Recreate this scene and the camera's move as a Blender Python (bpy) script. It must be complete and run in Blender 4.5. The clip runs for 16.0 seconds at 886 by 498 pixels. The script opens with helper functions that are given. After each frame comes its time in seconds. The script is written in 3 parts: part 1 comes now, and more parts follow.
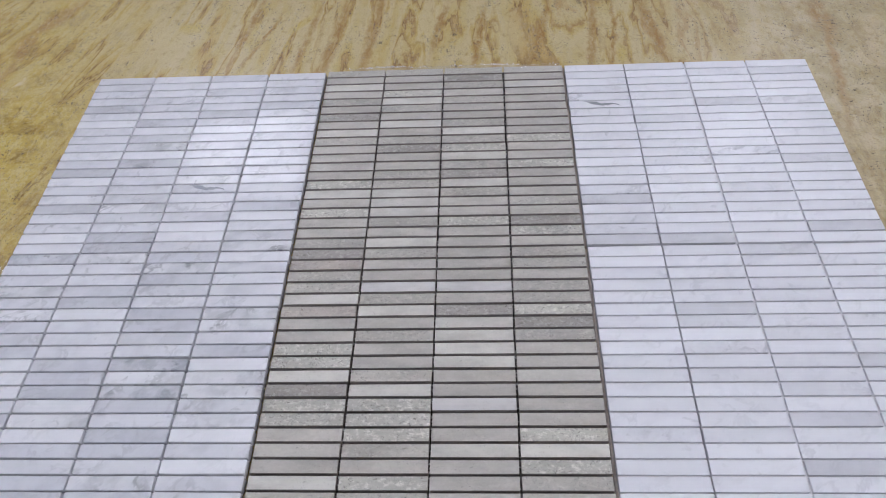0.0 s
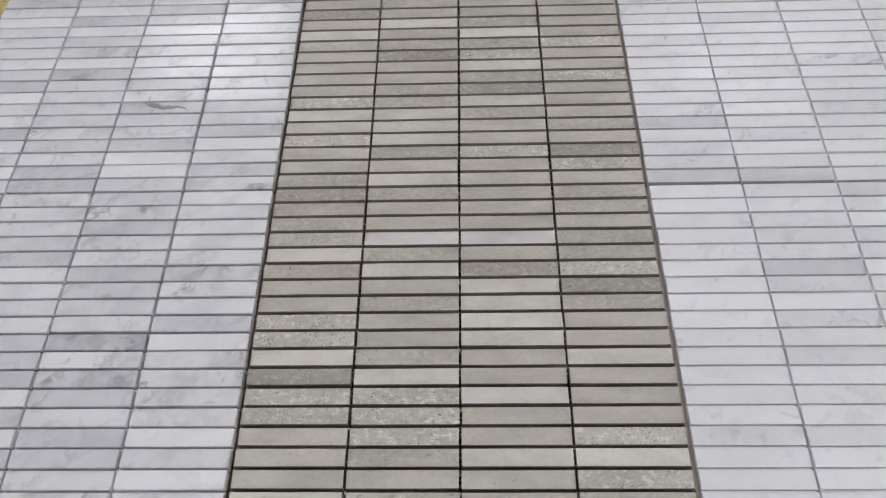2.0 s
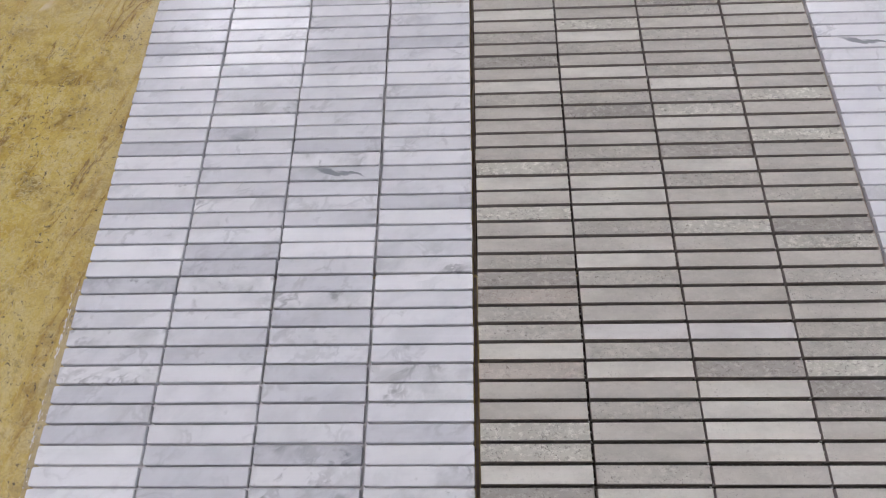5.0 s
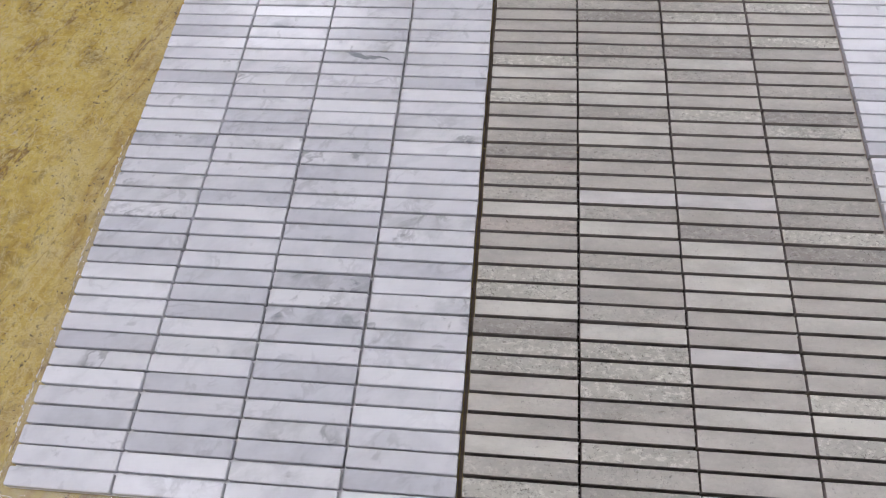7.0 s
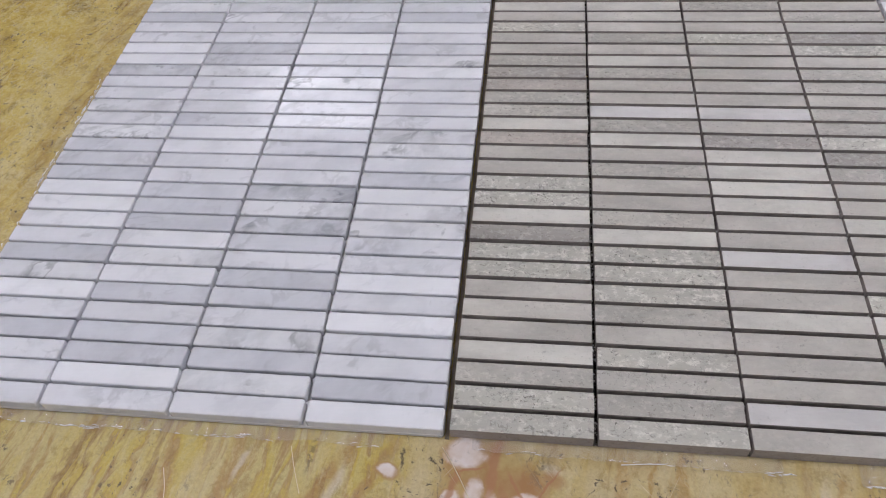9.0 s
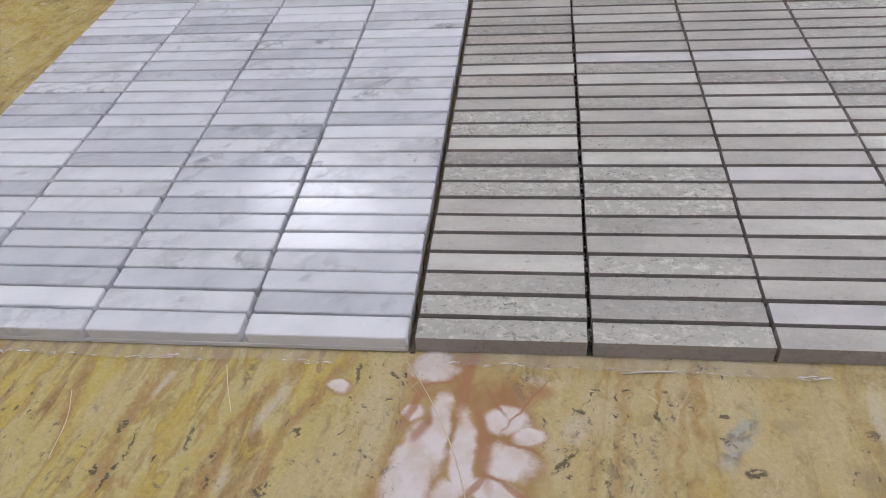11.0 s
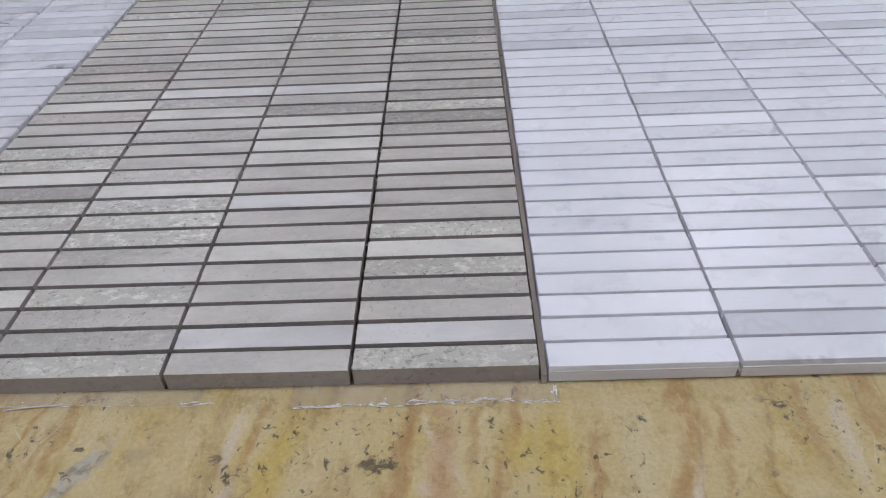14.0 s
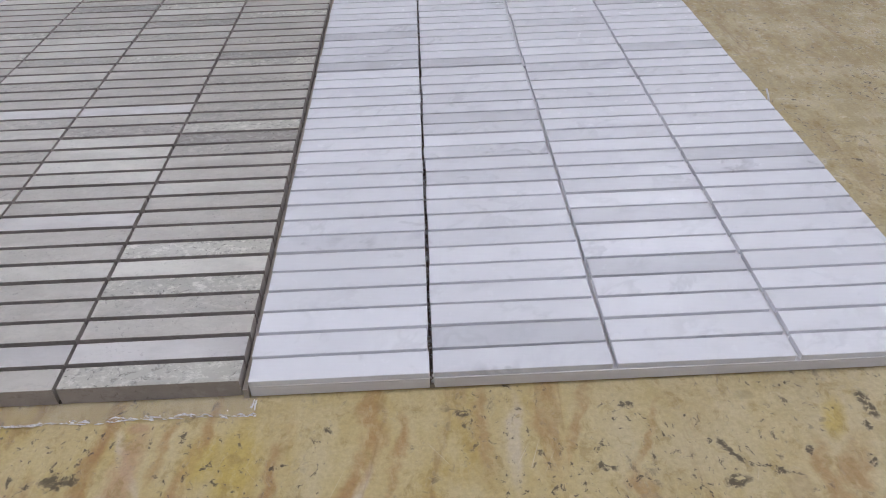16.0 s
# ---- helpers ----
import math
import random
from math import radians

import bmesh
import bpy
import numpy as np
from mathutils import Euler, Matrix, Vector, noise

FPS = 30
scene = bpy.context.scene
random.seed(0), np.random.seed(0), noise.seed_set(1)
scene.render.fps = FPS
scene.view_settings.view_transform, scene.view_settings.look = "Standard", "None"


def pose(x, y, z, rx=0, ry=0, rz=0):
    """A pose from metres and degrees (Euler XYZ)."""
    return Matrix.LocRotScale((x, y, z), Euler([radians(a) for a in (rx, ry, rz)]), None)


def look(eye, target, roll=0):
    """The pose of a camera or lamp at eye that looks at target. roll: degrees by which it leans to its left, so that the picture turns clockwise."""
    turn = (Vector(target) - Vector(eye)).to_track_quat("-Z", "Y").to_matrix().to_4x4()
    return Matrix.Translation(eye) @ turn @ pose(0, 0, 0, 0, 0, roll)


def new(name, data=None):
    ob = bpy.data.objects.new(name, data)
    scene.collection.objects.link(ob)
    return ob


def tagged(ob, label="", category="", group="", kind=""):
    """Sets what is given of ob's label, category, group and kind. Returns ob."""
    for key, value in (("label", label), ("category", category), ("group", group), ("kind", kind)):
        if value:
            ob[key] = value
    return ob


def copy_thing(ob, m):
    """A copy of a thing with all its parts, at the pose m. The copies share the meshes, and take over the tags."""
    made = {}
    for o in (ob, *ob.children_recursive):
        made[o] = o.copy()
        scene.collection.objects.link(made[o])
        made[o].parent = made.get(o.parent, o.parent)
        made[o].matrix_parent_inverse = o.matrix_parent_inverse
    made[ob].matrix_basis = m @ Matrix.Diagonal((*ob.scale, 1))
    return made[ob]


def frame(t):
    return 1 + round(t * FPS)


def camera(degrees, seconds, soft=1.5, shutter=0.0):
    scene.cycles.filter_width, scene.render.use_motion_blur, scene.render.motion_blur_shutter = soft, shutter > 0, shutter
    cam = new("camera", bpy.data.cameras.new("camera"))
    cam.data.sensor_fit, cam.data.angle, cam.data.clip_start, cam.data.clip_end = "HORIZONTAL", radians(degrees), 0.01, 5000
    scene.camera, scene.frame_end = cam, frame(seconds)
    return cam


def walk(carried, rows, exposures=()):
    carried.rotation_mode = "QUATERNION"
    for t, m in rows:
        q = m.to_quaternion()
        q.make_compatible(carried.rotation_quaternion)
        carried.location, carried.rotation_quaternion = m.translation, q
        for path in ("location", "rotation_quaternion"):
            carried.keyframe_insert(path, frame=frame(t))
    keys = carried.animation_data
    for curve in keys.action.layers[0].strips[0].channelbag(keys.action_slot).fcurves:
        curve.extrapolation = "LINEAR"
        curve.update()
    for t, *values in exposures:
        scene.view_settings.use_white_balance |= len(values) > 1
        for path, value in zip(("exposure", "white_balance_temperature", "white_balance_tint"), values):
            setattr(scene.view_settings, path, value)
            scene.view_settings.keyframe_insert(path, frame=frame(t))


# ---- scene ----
cam = camera(61.3, 16.0, soft=1.0)
PATH = [
    (0, (0.201, -0.195, 0.604), (0.091, 1.087, -0.927), -4.6),
    (0.5, (0.199, -0.162, 0.572), (0.097, 1.063, -1.006), -4.4),
    (1, (0.186, -0.131, 0.543), (0.097, 1.025, -1.087), -4.0),
    (1.5, (0.17, -0.103, 0.517), (0.097, 1.007, -1.146), -3.5),
    (2, (0.159, -0.066, 0.505), (0.092, 0.994, -1.189), -3.7),
    (2.5, (0.146, -0.03, 0.501), (0.089, 1.003, -1.211), -3.6),
    (3, (0.126, 0.005, 0.503), (0.076, 1.019, -1.22), -3.7),
    (3.5, (0.096, 0.039, 0.508), (0.047, 1.052, -1.216), -4.0),
    (4, (0.058, 0.068, 0.516), (0.002, 1.065, -1.217), -4.6),
    (4.5, (0.024, 0.07, 0.517), (-0.043, 1.064, -1.218), -4.8),
    (5, (0.0, 0.043, 0.517), (-0.089, 1.013, -1.229), -5.4),
    (7.5, (0.031, -0.111, 0.492), (-0.166, 0.924, -1.208), -6.0),
    (8, (0.035, -0.131, 0.453), (-0.178, 0.967, -1.204), -6.0),
    (10.5, (0.049, -0.203, 0.28), (-0.203, 1.222, -1.101), -6.2),
    (11, (0.053, -0.211, 0.254), (-0.197, 1.263, -1.075), -5.6),
    (11.5, (0.057, -0.223, 0.242), (-0.194, 1.278, -1.054), -5.5),
    (12, (0.08, -0.23, 0.235), (-0.166, 1.294, -1.036), -5.5),
    (12.5, (0.129, -0.223, 0.229), (-0.08, 1.319, -1.027), -4.9),
    (13, (0.176, -0.215, 0.225), (0.011, 1.338, -1.024), -4.6),
    (13.5, (0.23, -0.208, 0.227), (0.129, 1.355, -1.017), -3.6),
    (14, (0.276, -0.201, 0.229), (0.217, 1.37, -1.007), -3.1),
    (14.5, (0.315, -0.195, 0.229), (0.294, 1.386, -0.995), -2.6),
    (15, (0.347, -0.196, 0.228), (0.356, 1.394, -0.985), -2.3),
    (15.5, (0.367, -0.203, 0.233), (0.396, 1.388, -0.978), -1.9),
    (16, (0.385, -0.211, 0.235), (0.416, 1.379, -0.978), -1.9),
]
LOOKS = [(0, -0.01, 5980, 21), (1.0, -0.03, 6050, 19), (1.5, -0.06, 6480, 17), (4.0, -0.06, 6500, 19), (5.0, -0.02, 6320, 22),
         (7.5, 0.0, 6260, 22), (10.5, 0.02, 6160, 21.5), (12, 0.05, 6020, 20.5), (13, 0.05, 5950, 20), (16, -0.04, 6020, 21)]
walk(cam, [(t, look(eye, target, roll)) for t, eye, target, roll in PATH], LOOKS)

# ---- light ----
LAMP = 13.0
world = bpy.data.worlds.new("world")
world.use_nodes = True
world.node_tree.nodes["Background"].inputs[0].default_value = (0.6, 0.65, 0.7, 1)
world.node_tree.nodes["Background"].inputs[1].default_value = 0.05
scene.world = world

# ---- materials ----


class Graph:
    """A small node graph writer."""

    def __init__(self, name):
        self.mat = bpy.data.materials.new(name)
        self.mat.use_nodes = True
        self.tree = self.mat.node_tree
        self.bsdf = self.tree.nodes["Principled BSDF"]
        self.last = None

    def node(self, kind, **values):
        n = self.tree.nodes.new(kind)
        for key, value in values.items():
            setattr(n, key, value)
        return n

    def put(self, socket, value):
        if isinstance(value, bpy.types.NodeSocket):
            self.tree.links.new(value, socket)
        elif isinstance(value, (tuple, list)):
            socket.default_value = tuple(value) if len(socket.default_value) == len(value) else (*value, 1)
        else:
            socket.default_value = value

    def math(self, op, a, b=0.0, clamp=False):
        n = self.node("ShaderNodeMath", operation=op, use_clamp=clamp)
        self.put(n.inputs[0], a)
        self.put(n.inputs[1], b)
        return n.outputs[0]

    def vec(self, op, a, b):
        n = self.node("ShaderNodeVectorMath", operation=op)
        self.put(n.inputs[0], a)
        self.put(n.inputs[1], b)
        return n.outputs[0]

    def coords(self, spread=0.0):
        c = self.node("ShaderNodeTexCoord").outputs["Object"]
        if spread:
            r = self.node("ShaderNodeObjectInfo").outputs["Random"]
            v = self.node("ShaderNodeCombineXYZ")
            self.put(v.inputs[0], self.math("MULTIPLY", r, spread))
            self.put(v.inputs[1], self.math("MULTIPLY", self.math("FRACT", self.math("MULTIPLY", r, 57.3)), spread))
            self.put(v.inputs[2], self.math("MULTIPLY", self.math("FRACT", self.math("MULTIPLY", r, 913.7)), spread))
            c = self.vec("ADD", c, v.outputs[0])
        return c

    def random(self):
        return self.node("ShaderNodeObjectInfo").outputs["Random"]

    def scaled(self, c, s):
        return self.vec("MULTIPLY", c, s)

    def noise(self, c, scale, detail=4.0, rough=0.55, warp=0.0):
        n = self.node("ShaderNodeTexNoise")
        self.put(n.inputs["Vector"], c)
        self.put(n.inputs["Scale"], scale)
        self.put(n.inputs["Detail"], detail)
        self.put(n.inputs["Roughness"], rough)
        self.put(n.inputs["Distortion"], warp)
        return n.outputs["Fac"]

    def noise_vec(self, c, scale, amount):
        n = self.node("ShaderNodeTexNoise")
        self.put(n.inputs["Vector"], c)
        self.put(n.inputs["Scale"], scale)
        self.put(n.inputs["Detail"], 3.0)
        return self.vec("ADD", c, self.scaled(self.vec("SUBTRACT", n.outputs["Color"], (0.5, 0.5, 0.5)), (amount,) * 3))

    def voronoi(self, c, scale, feature="F1"):
        n = self.node("ShaderNodeTexVoronoi", feature=feature)
        self.put(n.inputs["Vector"], c)
        self.put(n.inputs["Scale"], scale)
        return n.outputs["Distance"]

    def step(self, v, lo, hi):
        n = self.node("ShaderNodeMapRange", interpolation_type="SMOOTHSTEP", clamp=True)
        self.put(n.inputs[0], v)
        self.put(n.inputs[1], lo)
        self.put(n.inputs[2], hi)
        return n.outputs[0]

    def band(self, v, centre, width):
        """1 where v is near centre, falling to 0 at width."""
        return self.step(self.math("ABSOLUTE", self.math("SUBTRACT", v, centre)), width, 0.0)

    def mix(self, fac, a, b):
        n = self.node("ShaderNodeMix", data_type="RGBA")
        self.put(n.inputs[0], fac)
        self.put(n.inputs[6], a)
        self.put(n.inputs[7], b)
        return n.outputs[2]

    def ramp(self, v, stops):
        n = self.node("ShaderNodeValToRGB")
        e = n.color_ramp.elements
        while len(e) < len(stops):
            e.new(0.5)
        for k, (at, colour) in enumerate(stops):
            e[k].position, e[k].color = at, (*colour, 1)
        self.put(n.inputs[0], v)
        return n.outputs[0]

    def tint(self, colour, value):
        n = self.node("ShaderNodeHueSaturation")
        self.put(n.inputs["Value"], value)
        self.put(n.inputs["Color"], colour)
        return n.outputs[0]

    def blob(self, c, x, y, rx, ry, turn=0.0):
        """The distance from an ellipse's middle on the plan: 1 at its rim."""
        m = self.node("ShaderNodeMapping", vector_type="TEXTURE")
        self.put(m.inputs["Vector"], c)
        self.put(m.inputs["Location"], (x, y, 0))
        self.put(m.inputs["Rotation"], (0, 0, radians(turn)))
        self.put(m.inputs["Scale"], (rx, ry, 1))
        n = self.node("ShaderNodeVectorMath", operation="LENGTH")
        self.put(n.inputs[0], self.vec("MULTIPLY", m.outputs[0], (1, 1, 0)))
        return n.outputs["Value"]

    def after(self, c, value):
        """The same place, worked out only once value is known: keeps long chains of shapes in order."""
        n = self.node("ShaderNodeVectorMath", operation="MULTIPLY_ADD")
        self.put(n.inputs[0], value)
        self.put(n.inputs[1], (1e-9, 1e-9, 1e-9))
        self.put(n.inputs[2], c)
        return n.outputs[0]

    def rim(self, c, shapes):
        """The distance from the nearest of the ellipses: 1 at its rim."""
        least = None
        for shape in shapes:
            if self.last is not None:
                at = self.after(c, self.last)
            else:
                at = c
            d = self.blob(at, *shape)
            least = d if least is None else self.math("MINIMUM", least, d)
            self.last = least
        return least

    def done(self, colour, rough, bump=None, strength=0.2, depth=0.0005, specular=0.5):
        self.put(self.bsdf.inputs["Base Color"], colour)
        self.put(self.bsdf.inputs["Roughness"], rough)
        self.put(self.bsdf.inputs["Specular IOR Level"], specular)
        if bump is not None:
            n = self.node("ShaderNodeBump")
            self.put(n.inputs["Strength"], strength)
            self.put(n.inputs["Distance"], depth)
            self.put(n.inputs["Height"], bump)
            self.put(self.bsdf.inputs["Normal"], n.outputs[0])
        return self.mat


SHEEN = 0.14


def white_marble(name, base, vein, veins, cloud, rough, streak=False):
    """Honed white marble stick: veins 0 to 1, cloud: how grey its clouds are."""
    g = Graph(name)
    c = g.coords(7.0)
    m = g.node("ShaderNodeMapping")
    g.put(m.inputs["Vector"], c)
    g.put(m.inputs["Rotation"], (0, 0, radians(-38)))
    slant = g.scaled(m.outputs[0], (0.8, 1.1, 1))
    w = g.noise_vec(slant, 40.0, 0.02)
    clouds = g.step(g.noise(w, 34.0, 5.0, 0.6), 0.40, 0.70)
    col = g.mix(g.math("MULTIPLY", clouds, cloud), base, vein)
    where = g.step(g.noise(c, 26.0, 2.0), 0.47, 0.67)
    thin = g.band(g.noise(w, 36.0, 4.0, 0.55, 0.3), 0.5, 0.06)
    col = g.mix(g.math("MULTIPLY", g.math("MULTIPLY", thin, where), 0.6 * veins), col, tuple(v * 0.68 for v in vein))
    spots = g.step(g.noise(g.scaled(w, (1.3, 1, 1)), 70.0, 4.0), 0.60, 0.76)
    col = g.mix(g.math("MULTIPLY", spots, 0.75 * veins), col, tuple(v * 0.7 for v in vein))
    if streak:
        # one dark brush-like vein across the stick
        own = g.noise_vec(g.noise_vec(g.coords(), 120.0, 0.006), 30.0, 0.012)
        mark = g.math("MAXIMUM", g.step(g.blob(own, -0.002, 0.0015, 0.020, 0.0032, -12), 1.1, 0.5), g.step(g.blob(own, 0.013, -0.001, 0.015, 0.0016, -25), 1.1, 0.5))
        col = g.mix(g.math("MULTIPLY", mark, 0.85), col, (0.20, 0.22, 0.24))
    col = g.tint(col, g.math("ADD", 0.94, g.math("MULTIPLY", g.random(), 0.1)))
    grain = g.noise(c, 900.0, 2.0)
    return g.done(col, g.math("ADD", rough, g.math("MULTIPLY", g.noise(c, 120.0, 3.0), 0.05)), grain, 0.04, 0.0002, SHEEN)


def grey_stone(name, base, dark, light, mottle, rough=0.4):
    """Honed grey limestone stick; mottle: how strongly shells and cloudy flecks show."""
    g = Graph(name)
    c = g.coords(7.0)
    w = g.noise_vec(c, 260.0, 0.0035)
    soft = g.noise(g.scaled(c, (0.6, 1.4, 1)), 30.0, 6.0, 0.65)
    col = g.mix(g.step(soft, 0.3, 0.72), base, tuple(0.78 * v for v in base))
    fleck = g.step(g.noise(g.scaled(w, (0.8, 1.1, 1)), 230.0, 7.0, 0.75, 0.0), 0.49, 0.64)
    col = g.mix(g.math("MULTIPLY", fleck, mottle * 0.7), col, light)
    fleck = g.step(g.noise(g.scaled(w, (0.8, 1.2, 1)), 270.0, 6.0, 0.72, 0.0), 0.54, 0.66)
    col = g.mix(g.math("MULTIPLY", fleck, mottle * 0.85), col, dark)
    pits = g.math("MULTIPLY", g.step(g.noise(w, 520.0, 3.0), 0.60, 0.68), g.step(g.noise(c, 45.0, 3.0), 0.48, 0.60))
    col = g.mix(g.math("MULTIPLY", pits, min(0.9, 0.15 + 0.7 * mottle)), col, tuple(0.5 * v for v in dark))
    shell = g.math("MULTIPLY", g.band(g.noise(w, 150.0, 2.0, 0.5, 1.2), 0.5, 0.02), g.step(g.noise(c, 60.0, 2.0), 0.5, 0.62))
    col = g.mix(g.math("MULTIPLY", shell, 0.6 * mottle), col, tuple(0.7 * v for v in dark))
    col = g.tint(col, g.math("ADD", 0.94, g.math("MULTIPLY", g.random(), 0.10)))
    grain = g.noise(c, 700.0, 3.0)
    return g.done(col, g.math("ADD", rough, g.math("MULTIPLY", fleck, 0.1)), g.math("SUBTRACT", grain, pits), 0.12, 0.0003, 0.35)


WHITE = {
    "a": white_marble("marble_bright", (0.778, 0.787, 0.808), (0.571, 0.587, 0.613), 0.35, 0.25, 0.09),
    "b": white_marble("marble_soft", (0.709, 0.717, 0.743), (0.492, 0.507, 0.533), 0.55, 0.4, 0.09),
    "c": white_marble("marble_grey", (0.611, 0.622, 0.653), (0.443, 0.456, 0.489), 0.5, 0.45, 0.09),
    "v": white_marble("marble_veined", (0.729, 0.737, 0.753), (0.355, 0.371, 0.389), 1.0, 0.45, 0.09),
    "d": white_marble("marble_dark_veined", (0.601, 0.612, 0.638), (0.295, 0.311, 0.339), 1.0, 0.65, 0.09),
    "x": white_marble("marble_dark_streak", (0.640, 0.652, 0.678), (0.453, 0.471, 0.498), 0.5, 0.45, 0.09, True),
}
PURE = {
    "a": white_marble("marble_pure", (0.788, 0.797, 0.823), (0.690, 0.702, 0.728), 0.35, 0.22, 0.24),
    "b": white_marble("marble_faint", (0.754, 0.762, 0.788), (0.591, 0.602, 0.638), 0.5, 0.3, 0.24),
    "c": white_marble("marble_pale_grey", (0.660, 0.667, 0.693), (0.532, 0.542, 0.568), 0.3, 0.4, 0.24),
    "x": white_marble("marble_pale_streak", (0.754, 0.762, 0.788), (0.591, 0.602, 0.638), 0.25, 0.25, 0.24, True),
    "v": white_marble("marble_pale_veined", (0.749, 0.757, 0.783), (0.473, 0.481, 0.518), 0.7, 0.3, 0.24),
}
GREY = {
    "p": grey_stone("stone_plain", (0.548, 0.527, 0.473), (0.329, 0.313, 0.280), (0.680, 0.660, 0.590), 0.3),
    "l": grey_stone("stone_light", (0.658, 0.643, 0.580), (0.438, 0.425, 0.375), (0.745, 0.727, 0.655), 0.3),
    "w": grey_stone("stone_pale", (0.670, 0.655, 0.631), (0.500, 0.480, 0.448), (0.720, 0.701, 0.677), 0.12),
    "f": grey_stone("stone_fossil", (0.537, 0.527, 0.462), (0.263, 0.251, 0.221), (0.767, 0.750, 0.677), 1.0),
    "m": grey_stone("stone_mottled", (0.504, 0.487, 0.434), (0.263, 0.251, 0.221), (0.658, 0.638, 0.569), 0.7),
    "d": grey_stone("stone_dark", (0.405, 0.386, 0.348), (0.209, 0.197, 0.177), (0.602, 0.582, 0.526), 0.8),
    "r": grey_stone("stone_rosy", (0.504, 0.468, 0.415), (0.307, 0.252, 0.220), (0.658, 0.605, 0.537), 0.75),
}


# figure of the slab's stone: ellipses on the plan (x, y, half length, half width, turn)
CREAM_FIELDS = ((-0.131, -0.030, 0.0246, 0.0096, -104), (-0.030, -0.065, 0.0249, 0.0161, -104), (-0.012, -0.034, 0.0260, 0.0062, -86), (0.142, -0.057, 0.0140, 0.0146, 0), (0.075, -0.026, 0.0196, 0.0069, -93), (0.127, -0.021, 0.0163, 0.0045, -92), (0.158, -0.032, 0.0258, 0.0128, -100))
RUST_A = ((-0.062, -0.024, 0.0212, 0.0031, -118), (-0.074, -0.065, 0.0261, 0.0036, -96), (-0.039, -0.024, 0.0195, 0.0029, -115), (-0.053, -0.059, 0.0217, 0.0028, -107), (-0.116, -0.024, 0.0201, 0.0031, -99), (-0.118, -0.062, 0.0209, 0.0024, -88), (-0.148, -0.027, 0.0180, 0.0037, -85), (-0.002, -0.032, 0.0225, 0.0028, -99), (-0.006, -0.071, 0.0202, 0.0037, -93))
RUST_B = ((0.089, -0.020, 0.0167, 0.0028, -91), (0.087, -0.047, 0.0165, 0.0023, -102), (0.083, -0.074, 0.0127, 0.0022, -94), (0.118, -0.019, 0.0191, 0.0020, -95), (0.110, -0.034, 0.0167, 0.0013, -103), (0.104, -0.071, 0.0138, 0.0014, -85), (0.104, -0.015, 0.0126, 0.0009, -107), (0.194, -0.018, 0.0146, 0.0021, -97))
GOLD_FIELDS = ((-0.096, -0.044, 0.0194, 0.0064, -91), (-0.099, -0.079, 0.0181, 0.0089, -100), (-0.043, -0.035, 0.0384, 0.0019, -128), (0.119, -0.068, 0.0165, 0.0048, -90), (-0.080, -0.047, 0.0158, 0.0029, -90), (0.307, -0.033, 0.0274, 0.0091, -94), (0.201, -0.044, 0.0374, 0.0076, -104), (0.540, -0.023, 0.0127, 0.0046, -110), (0.293, -0.029, 0.0155, 0.0087, -99))
RUST_C = ((0.250, -0.035, 0.0276, 0.0026, -99), (0.277, -0.024, 0.0117, 0.0019, -96), (0.292, -0.018, 0.0151, 0.0025, -99), (0.287, -0.047, 0.0160, 0.0033, -99), (0.321, -0.042, 0.0217, 0.0027, -99), (0.358, -0.014, 0.0152, 0.0038, -87), (0.353, -0.041, 0.0184, 0.0036, -113), (0.368, -0.033, 0.0166, 0.0018, -100))
PINK_BANDS = ((0.265, -0.037, 0.0276, 0.0065, -94), (0.264, -0.013, 0.0066, 0.0029, 0))
RUST_D = ((0.402, -0.019, 0.0167, 0.0020, -90), (0.428, -0.016, 0.0186, 0.0049, -93), (0.440, -0.018, 0.0179, 0.0019, -113), (0.464, -0.031, 0.0171, 0.0012, -116), (0.535, -0.049, 0.0152, 0.0046, -123), (0.526, -0.048, 0.0122, 0.0028, -104), (0.458, -0.051, 0.0065, 0.0040, -85))
CLASTS = ((0.010, -0.006, 0.0076, 0.0058, 0), (0.003, -0.029, 0.0034, 0.0028, 0), (0.014, -0.039, 0.0143, 0.0034, -96), (0.006, -0.056, 0.0168, 0.0068, -106), (0.026, -0.049, 0.0156, 0.0038, -86), (0.020, -0.068, 0.0047, 0.0050, 0), (0.044, -0.050, 0.0079, 0.0059, 0), (0.041, -0.032, 0.0065, 0.0047, 0), (0.035, -0.063, 0.0047, 0.0035, 0), (0.042, -0.071, 0.0072, 0.0046, -84), (0.051, -0.039, 0.0050, 0.0028, 0), (-0.031, -0.018, 0.0036, 0.0023, 0))
PALE_CLOUDS = ((-0.058, -0.029, 0.0165, 0.0037, -109), (-0.109, -0.020, 0.0116, 0.0025, -107), (-0.068, -0.065, 0.0073, 0.0036, -96), (-0.070, -0.086, 0.0082, 0.0033, -108), (0.054, -0.012, 0.0084, 0.0039, 0), (0.069, -0.033, 0.0057, 0.0086, 0), (0.186, -0.024, 0.0174, 0.0031, -97), (0.185, -0.060, 0.0223, 0.0028, -101), (0.355, -0.048, 0.0141, 0.0026, -103), (0.414, -0.026, 0.0235, 0.0030, -98), (0.260, -0.047, 0.0040, 0.0035, 0), (0.264, -0.028, 0.0200, 0.0026, -61))
